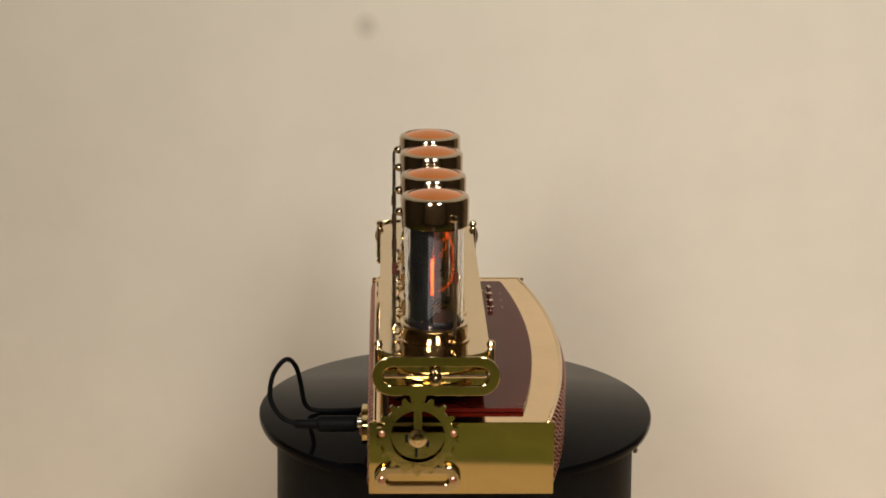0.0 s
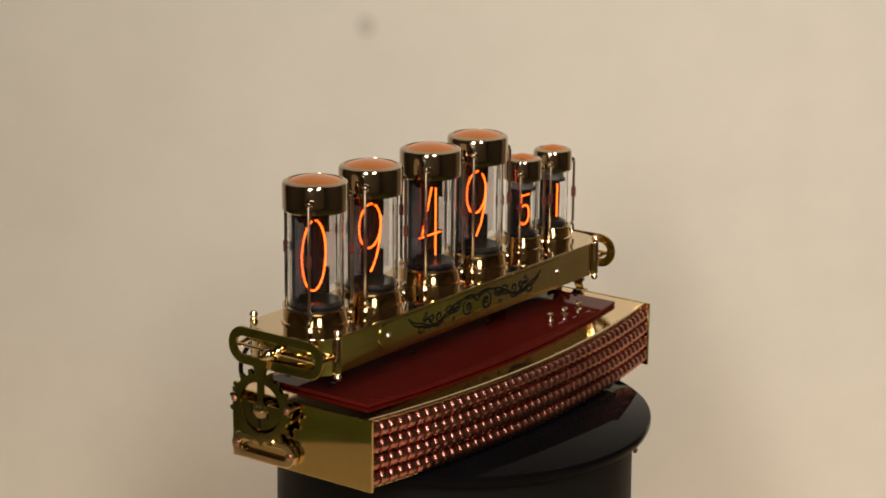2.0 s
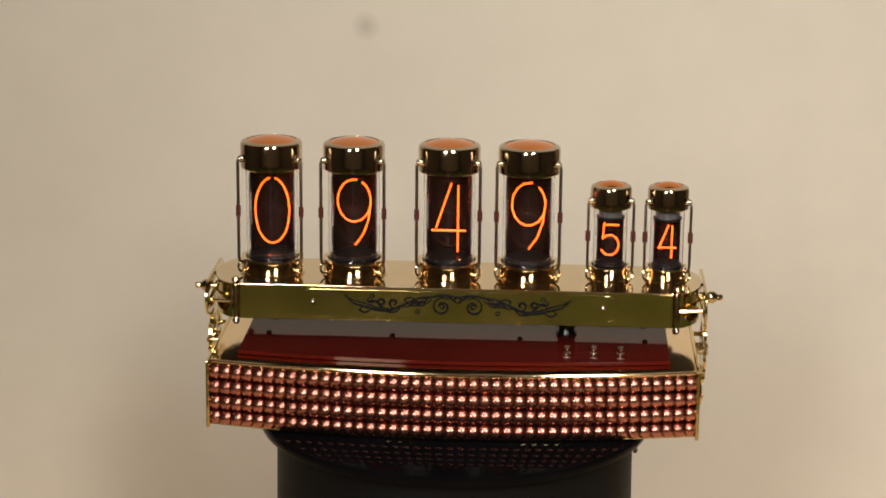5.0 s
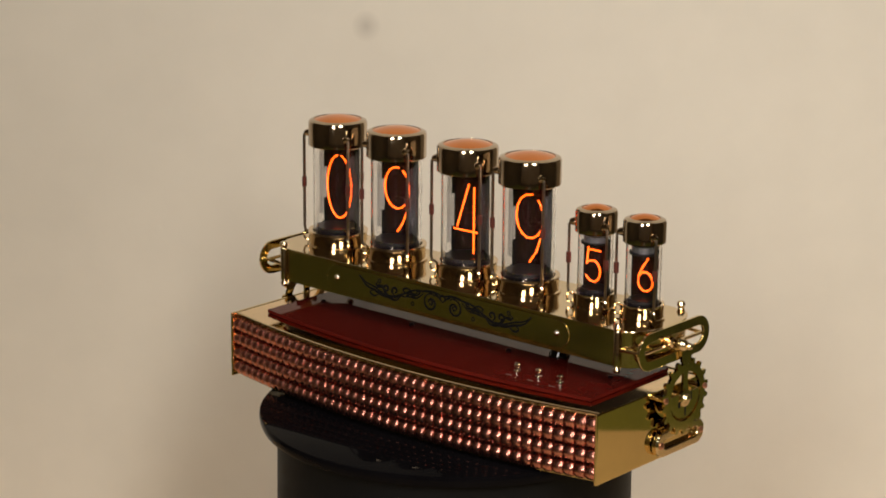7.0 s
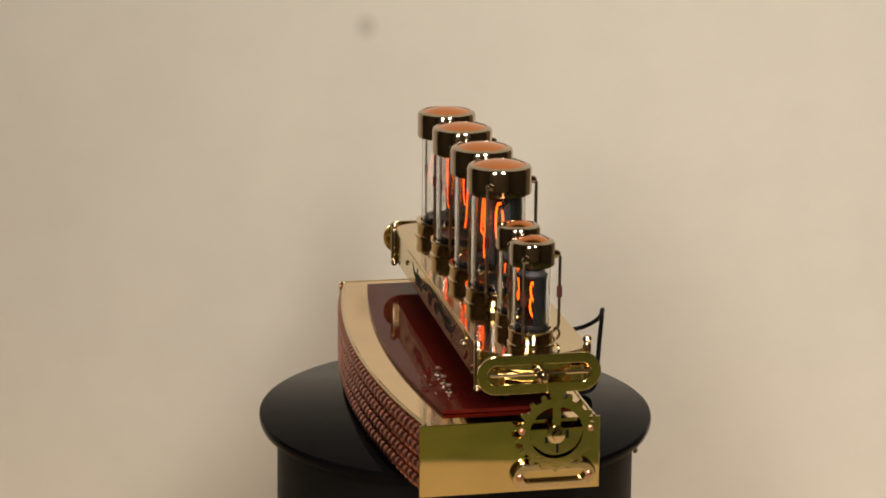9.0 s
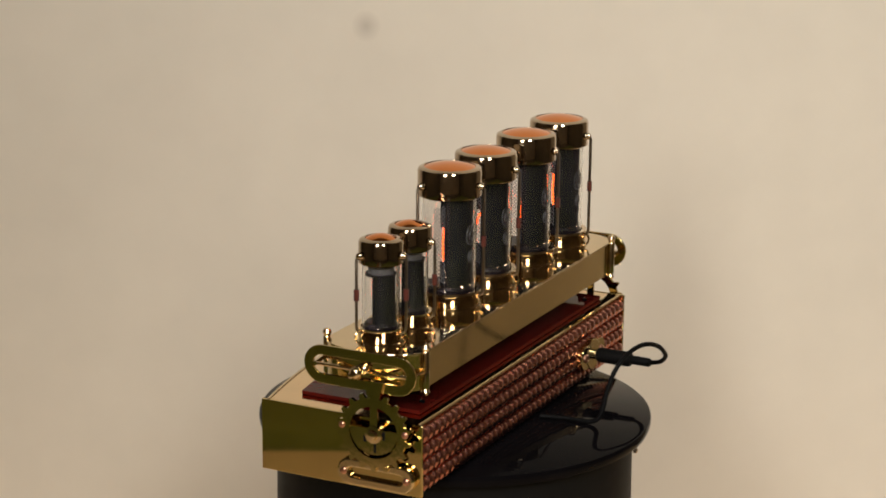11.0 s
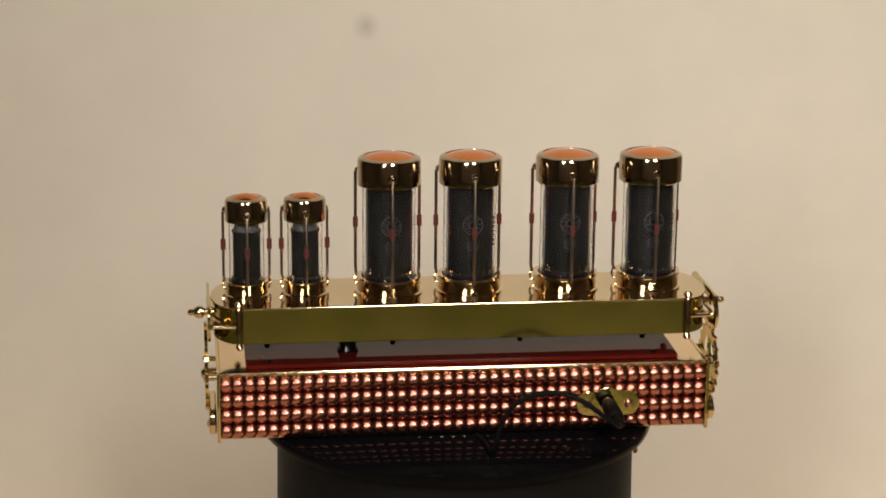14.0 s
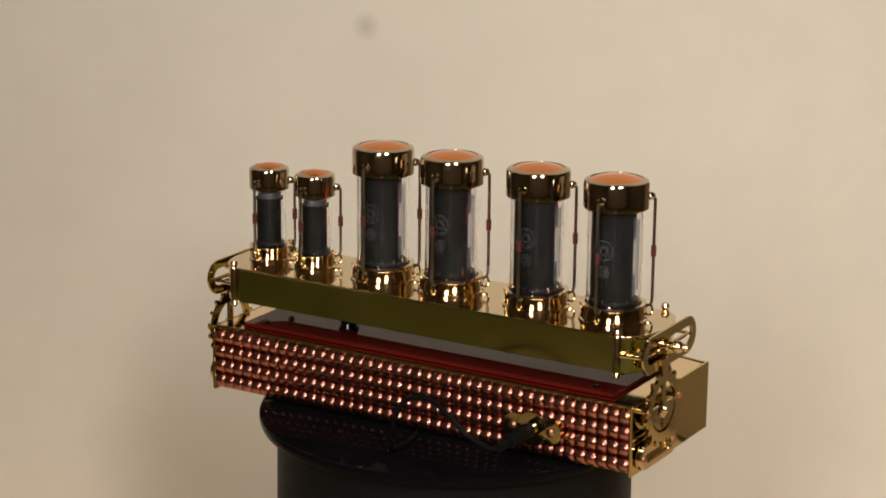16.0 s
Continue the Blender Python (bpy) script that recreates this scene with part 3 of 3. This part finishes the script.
def numeral(parent, w, h, z0, shows, radius, count):
    """shows: (second, digit) pairs. A numeral that never changes stays put."""
    if len(shows) == 1:
        digit = shows[0][1]
        bm = bmesh.new()
        rnd = random.Random(ord(digit))
        for line in STROKES[digit]:
            way = smooth_path([(x * w, DEPTH[digit], z0 + z * h) for x, z in line], 3)
            way = [p + Vector((rnd.uniform(-1, 1), 0, rnd.uniform(-1, 1))) * 0.00010 for p in way]
            tube(way, [radius * rnd.uniform(0.75, 1.2) for p in way], 8, False, bm)
        part("numeral", bm, GLOW, parent, "glowing orange numeral")
        return
    lengths = [pieces_of(d, count, w, h)[1] for _, d in shows]
    half = max(lengths) * 0.56
    me = bpy.data.meshes.new("glow_piece")
    bm = turned([(0, -half - radius * 0.6), (radius * 0.8, -half), (radius, -half + radius * 0.4), (radius, half - radius * 0.4), (radius * 0.8, half), (0, half + radius * 0.6)], (1, 0, 0), (0, 0, 0), 8)
    bm.to_mesh(me)
    bm.free()
    obs = [part_mesh("glow_piece", me, GLOW, parent) for _ in range(count)]
    turns = [None] * count
    rows = [[] for _ in range(count)]
    for i, (t, d) in enumerate(shows):
        bits, _ = pieces_of(d, count, w, h)
        for k, (x, z, a) in enumerate(bits):
            if turns[k] is not None:
                a = turns[k] + max(-88, min(88, (a - turns[k] + 90) % 180 - 90))
            turns[k] = a
            m = pose(x, DEPTH[d], z0 + z, 0, -a, 0)
            if rows[k]:
                rows[k].append((t - 1 / FPS, rows[k][-1][1]))
            rows[k].append((t, m))
    for k in range(count):
        rows[k].append((16.0, rows[k][-1][1]))
        MOVING.append((obs[k], rows[k]))


# ---- tubes ----


def build_tube(clock, x, big, shows, marks=0):
    f = 1.0 if big else 0.665
    rg = 0.0155 if big else 0.0102        # glass radius
    rc = 0.0183 if big else 0.0121        # cap radius
    zb, zc0 = BAR_HI, (0.1383 if big else 0.1184)
    zc1 = zc0 + (0.0164 if big else 0.0137)
    label = "large" if big else "small"
    hc = 0.0100 if big else 0.0090
    th = 0.0007
    z0, z1 = zb + 0.0045, zc0 + 0.003
    t = part("display_tube", lathe([(rg, z0), (rg, z1), (rg - th, z1), (rg - th, z0), (rg, z0)], 48), GLASS, clock, label + " clear glass numeral tube in a brass cage")
    t.location = (x, BAR_Y, 0)
    t.visible_shadow = False
    part("collar", lathe([(0, zb), (rc * 1.06, zb), (rc * 1.06, zb + 0.0010), (rc, zb + 0.0014), (rc, zb + hc - 0.002), (rc * 1.03, zb + hc - 0.0012), (rc * 1.02, zb + hc), (rg + 0.0006, zb + hc), (rg + 0.0004, zb + 0.004), (0, zb + 0.004)], 40), COLLAR, t, "polished brass socket collar")
    part("cap", lathe([(rg + 0.0003, zc0), (rc - 0.0006, zc0), (rc, zc0 + 0.0006), (rc, zc1 - 0.002), (rc - 0.0006, zc1 - 0.0007), (rc - 0.0020, zc1), (rc - 0.0036, zc1 + 0.0002), (rc - 0.0038, zc1 - 0.0006), (rg * 0.3, zc1 - 0.001), (rg * 0.3, zc0 + 0.004), (rg + 0.0003, zc0 + 0.004), (rg + 0.0003, zc0)], 48), NICKEL, t, "turned nickel-brass cap")
    rd = rc - 0.0037
    hd = 0.0025 if big else 0.0024
    part("dome", lathe([(rd, zc1 - 0.0006)] + [(rd * (1 - k / 9), zc1 - 0.0002 + hd * (1 - (1 - k / 9) ** 2)) for k in range(9)] + [(0, zc1 - 0.0002 + hd)], 40), COPPER, t, "domed copper cap inset")
    # inside: floor and roof discs, a dark shell behind the numeral, wire mesh at its sides
    rs = rg - (0.0023 if big else 0.0024)
    zs0, zs1 = zb + hc + 0.0025, (zc0 - 0.0005 if big else zc0 - 0.0065)
    part("mica_disc", lathe([(0, zb + hc - 0.003), (rg - 0.001, zb + hc - 0.003), (rg - 0.001, zb + hc + 0.0012), (rs, zb + hc + 0.0026), (0, zb + hc + 0.0026)], 32), MICA, t)
    part("mica_disc", lathe([(0, zs1), (rs + 0.0006, zs1), (rs + 0.0006, zs1 + 0.0012), (0, zs1 + 0.0012)], 32), MICA, t)
    zm = (zs0 + zs1) / 2

    def curved(r0, r1, d0, d1, lo, hi):
        """A bent plate between two angles counted from the back."""
        n = max(3, int(abs(d1 - d0) / 7))
        way = [radians(90 - d0 - (d1 - d0) * k / n) for k in range(n + 1)]
        return slab([(r1 * math.cos(a), r1 * math.sin(a)) for a in way] + [(r0 * math.cos(a), r0 * math.sin(a)) for a in reversed(way)], lo, hi)

    far = 76 if big else 97
    part("casing", curved(rs * 0.97, rs, -far, far, zs0 - 0.001, zs1), CASING, t, "dark grey curved backing plate", 15)
    # added sheet inside the casing, its colour carries the bounced red glow
    part("bounce_sheet", curved(rs * 0.94, rs * 0.965, -far + 2, far - 2, zs0 - 0.001, zs1), GLOW_BOUNCE, t, "", 15)
    win = 0.0100
    if big:
        for s in (-1, 1):
            for lo, hi in ((zs0 - 0.001, zm - win), (zm + win, zs1)):
                part("side_plate", curved(rs * 0.97, rs, s * 76.2, s * 86, lo, hi), CASING, t, "", 15)
    if big:
        for s in (-1, 1):
            bm = bmesh.new()
            lo, hi = zm - 0.023, zm + 0.023
            r = rs * 1.012
            for k in range(-3, 24):
                for way in (-1, 1):
                    pts = []
                    for j in range(13):
                        u = j / 12
                        z = lo + 0.0023 * k + way * u * 0.0069
                        ang = radians(90 - 74.0 - 30 * u)
                        if lo + 0.004 * u <= z <= hi - 0.003 * u:
                            pts.append((s * r * math.cos(ang), r * math.sin(ang), z))
                    if len(pts) > 1:
                        tube(pts, 0.00020, 4, False, bm)
            part("side_mesh", bm, GRID, t, "fine grey wire mesh", 0)
        for dz, r in ((0.004, 0.0056), (-0.0085, 0.0032)):
            bm = tube([(r * math.cos(q * 0.3142), rs + 0.0001, zm + dz + r * math.sin(q * 0.3142)) for q in range(20)], 0.00035, 6, True)
            tube([(r * 0.42 * math.cos(q * 0.6283), rs + 0.0004, zm + dz + r * 0.42 * math.sin(q * 0.6283)) for q in range(10)], 0.0005, 6, True, bm)
            for q in range(9):
                a = 2 * math.pi * q / 9 + 0.2
                tube([(r * 0.62 * math.cos(a), rs + 0.0001, zm + dz + r * 0.62 * math.sin(a)), (r * 0.92 * math.cos(a), rs + 0.0001, zm + dz + r * 0.92 * math.sin(a))], 0.0003, 5, False, bm)
            part("boss", bm, BOSS, t, "ribbed round boss")
            part("boss_eye", turned([(0, 0.0012), (r * 0.22, 0.0010), (r * 0.30, 0), (0, 0)], (0, 1, 0), (0, rs - 0.0002, zm + dz), 12), MICA, t)
        part("clamp", box(-0.0022, 0.0022, rs - 0.0006, rs + 0.0006, zm - 0.0165, zm - 0.0128, 0.0002), MICA, t)
        for k, d in enumerate(("8", "3", "2", "6")):
            bm = bmesh.new()
            for line in STROKES[d]:
                tube([(p * 0.0205, 0.003 + 0.0012 * k, 0.0915 + q * 0.0400) for p, q in line], 0.00016, 4, False, bm)
            part("unlit_numeral", bm, WIRE, t)
        numeral(t, 0.0196, 0.0400, 0.0915, shows, 0.00050, 22)
        for k in range(12):
            a = 2 * math.pi * k / 12
            part("pin", tube([(rs * math.cos(a), rs * math.sin(a), zb + hc - 0.003), (rs * math.cos(a), rs * math.sin(a), zb + hc + 0.0034)], 0.0005, 6), STEEL, t)
    else:
        part("cap_strip", lathe([(rs * 0.9, zs1 + 0.0012), (rs * 0.9, zs1 + 0.0045), (0, zs1 + 0.0045)], 24), GETTER, t, "pale metal shield")
        for k, d in enumerate(("8", "2")):
            bm = bmesh.new()
            for line in STROKES[d]:
                tube([(p * 0.0108, 0.0015 + 0.0012 * k, 0.0890 + q * 0.0190) for p, q in line], 0.00014, 4, False, bm)
            part("unlit_numeral", bm, WIRE, t)
        numeral(t, 0.0108, 0.0184, 0.0896, shows, 0.00046, 18)
    if big and marks:
        bm = bmesh.new()
        for k in range(7):
            a = radians(90 + marks)
            r, z = rg + 0.0001, zm - 0.009 + 0.0026 * k
            wide = 0.055 + 0.02 * (k % 3)
            ring = [(r * math.cos(a + wide * j), r * math.sin(a + wide * j)) for j in (-1, 0, 1)]
            for p, q in zip(ring, ring[1:]):
                bm.faces.new([bm.verts.new((*p, z)), bm.verts.new((*q, z)), bm.verts.new((*q, z + 0.0013)), bm.verts.new((*p, z + 0.0013))])
        part("serial_mark", bm, INK, t, "small dark printed marks on the glass", 0)
    # cage: three rods at even thirds
    rr = rc + 0.0032
    zt = zc0 + (0.0068 if big else 0.0052)
    for a in (90, 210, 330):
        c, s = math.cos(radians(a)), math.sin(radians(a))
        part("bolt", turned([(0, 0.0034), (0.0013, 0.0030), (0.0021, 0.0018), (0.0024, 0.0004), (0.0024, 0), (0, 0)], (c, s, 0), (c * rc, s * rc, zt), 14), NICKEL, t)
        path = [(rc * 1.01, zt), (rr - 0.0010, zt), (rr, zt - 0.0016), (rr, zb + hc + 0.001), (rr - 0.0006, zb + hc - 0.0015), (rc * 1.0, zb + hc - 0.003)]
        part("rod", tube([(c * r, s * r, z) for r, z in path], 0.00092 if big else 0.0008, 8), ROD, t)
        zmid = (zt + zb + hc) / 2 - 0.001
        part("sleeve", lathe([(0.0009, zmid - 0.0032), (0.0015, zmid - 0.0030), (0.0015, zmid + 0.0030), (0.0009, zmid + 0.0032)], 10, None, (c * rr, s * rr, 0)), SLEEVE, t, "red-brown sleeve")
        loop = [(c * (rc + 0.0016 + 0.0021 * math.cos(k * 0.6283)), s * (rc + 0.0016 + 0.0021 * math.cos(k * 0.6283)), zb + hc * 0.52 + 0.0032 * math.sin(k * 0.6283)) for k in range(10)]
        part("lug", tube(loop, 0.0007, 6, True), BRASS, t)


def build_socket(clock):
    m = pose(-0.0820, 0.0535, 0.0152, -90, 0, 0)
    plate = part("socket_plate", slab(stadium(0.0370, 0.0150), -0.0026, 0.0012, 0.0003, m), BRASS_DULL, clock, "oval brass power socket plate", 14)
    part("boss", slab([(0.0098 * math.cos(k * math.pi / 12), 0.0098 * math.sin(k * math.pi / 12)) for k in range(24)], -0.0020, 0.0015, 0.0003, m), BRASS_DULL, plate, "", 14)
    for x in (-0.0700, -0.0940):
        part("screw", turned([(0, 0.0020), (0.0016, 0.0017), (0.0026, 0.0007), (0.0028, 0), (0, 0)], (0, 1, 0), (x, 0.0545, 0.0152), 16), COPPER_SCREW, plate)
    part("jack", turned([(0.0026, 0), (0.0026, 0.0035), (0.0034, 0.0035), (0.0034, 0)], (0, 1, 0), (-0.0820, 0.0546, 0.0152), 16), STEEL, plate)


def build_cable():
    cable = new("power_cable")
    cable.location = (0, 0, 0)
    tagged(cable, "black power cable looping from the clock's back", "cable")
    plug = [(0, 0), (0.0036, 0), (0.0044, 0.0008), (0.0046, 0.0022), (0.0046, 0.0205), (0.0040, 0.0222), (0.0028, 0.0226), (0.0027, 0.0340), (0.0022, 0.0350), (0, 0.0350)]
    part("plug", turned(plug, (0, 1, 0), (-0.0820, 0.0575, 0.0152), 24), RUBBER, cable, "black moulded plug")
    part("plug_tip", turned([(0, 0), (0.0024, 0), (0.0024, 0.006), (0, 0.006)], (0, 1, 0), (-0.0820, 0.0535, 0.0152), 14), STEEL, cable, "bright metal plug tip")
    path = [(-0.0820, 0.0915, 0.0152), (-0.0790, 0.1000, 0.0180), (-0.0700, 0.1065, 0.0255), (-0.0580, 0.1060, 0.0345), (-0.0450, 0.1020, 0.0385), (-0.0310, 0.0980, 0.0365), (-0.0200, 0.0940, 0.0280), (-0.0140, 0.0915, 0.0150), (-0.0110, 0.0895, 0.0030), (-0.0100, 0.0840, -0.0017), (-0.0100, 0.0700, -0.0022), (-0.0080, 0.0590, -0.0022), (-0.0060, 0.0530, -0.0022)]
    part("cord", tube(smooth_path(path, 8), 0.0014, 10), RUBBER, cable, "thin black cord")
    return cable


def build_clock():
    clock = new("nixie_clock")
    clock.location = (0, 0, 0)
    tagged(clock, "brass clock with six glowing orange numeral tubes over a copper-beaded case", "clock")
    build_case(clock)
    build_deck(clock)
    build_bar(clock)
    for s in (-1, 1):
        build_bracket(clock, s)
    build_socket(clock)
    ones = [(0.0, "9")] + [(0.39 + k, "0123456789"[k % 10]) for k in range(16)]
    build_tube(clock, -0.1110, True, [(0.0, "0")], 48)
    build_tube(clock, -0.0620, True, [(0.0, "9")])
    build_tube(clock, -0.0055, True, [(0.0, "4"), (10.39, "5")], 52)
    build_tube(clock, 0.0415, True, [(0.0, "9"), (10.39, "0")])
    build_tube(clock, 0.0900, False, [(0.0, "4"), (0.39, "5"), (10.39, "0")])
    build_tube(clock, 0.1235, False, ones)
    return clock


setting()
turntable = build_turntable()
clock = build_clock()
cable = build_cable()


def motions():
    turn = [(k / 10, 91.908 - 18.909 * k / 10) for k in range(161)]
    for thing in (clock, cable):
        walk(thing, [(t, pose(0, 0, 0, 0, 0, a)) for t, a in turn])
    for piece, rows in MOVING:
        walk(piece, rows)


motions()
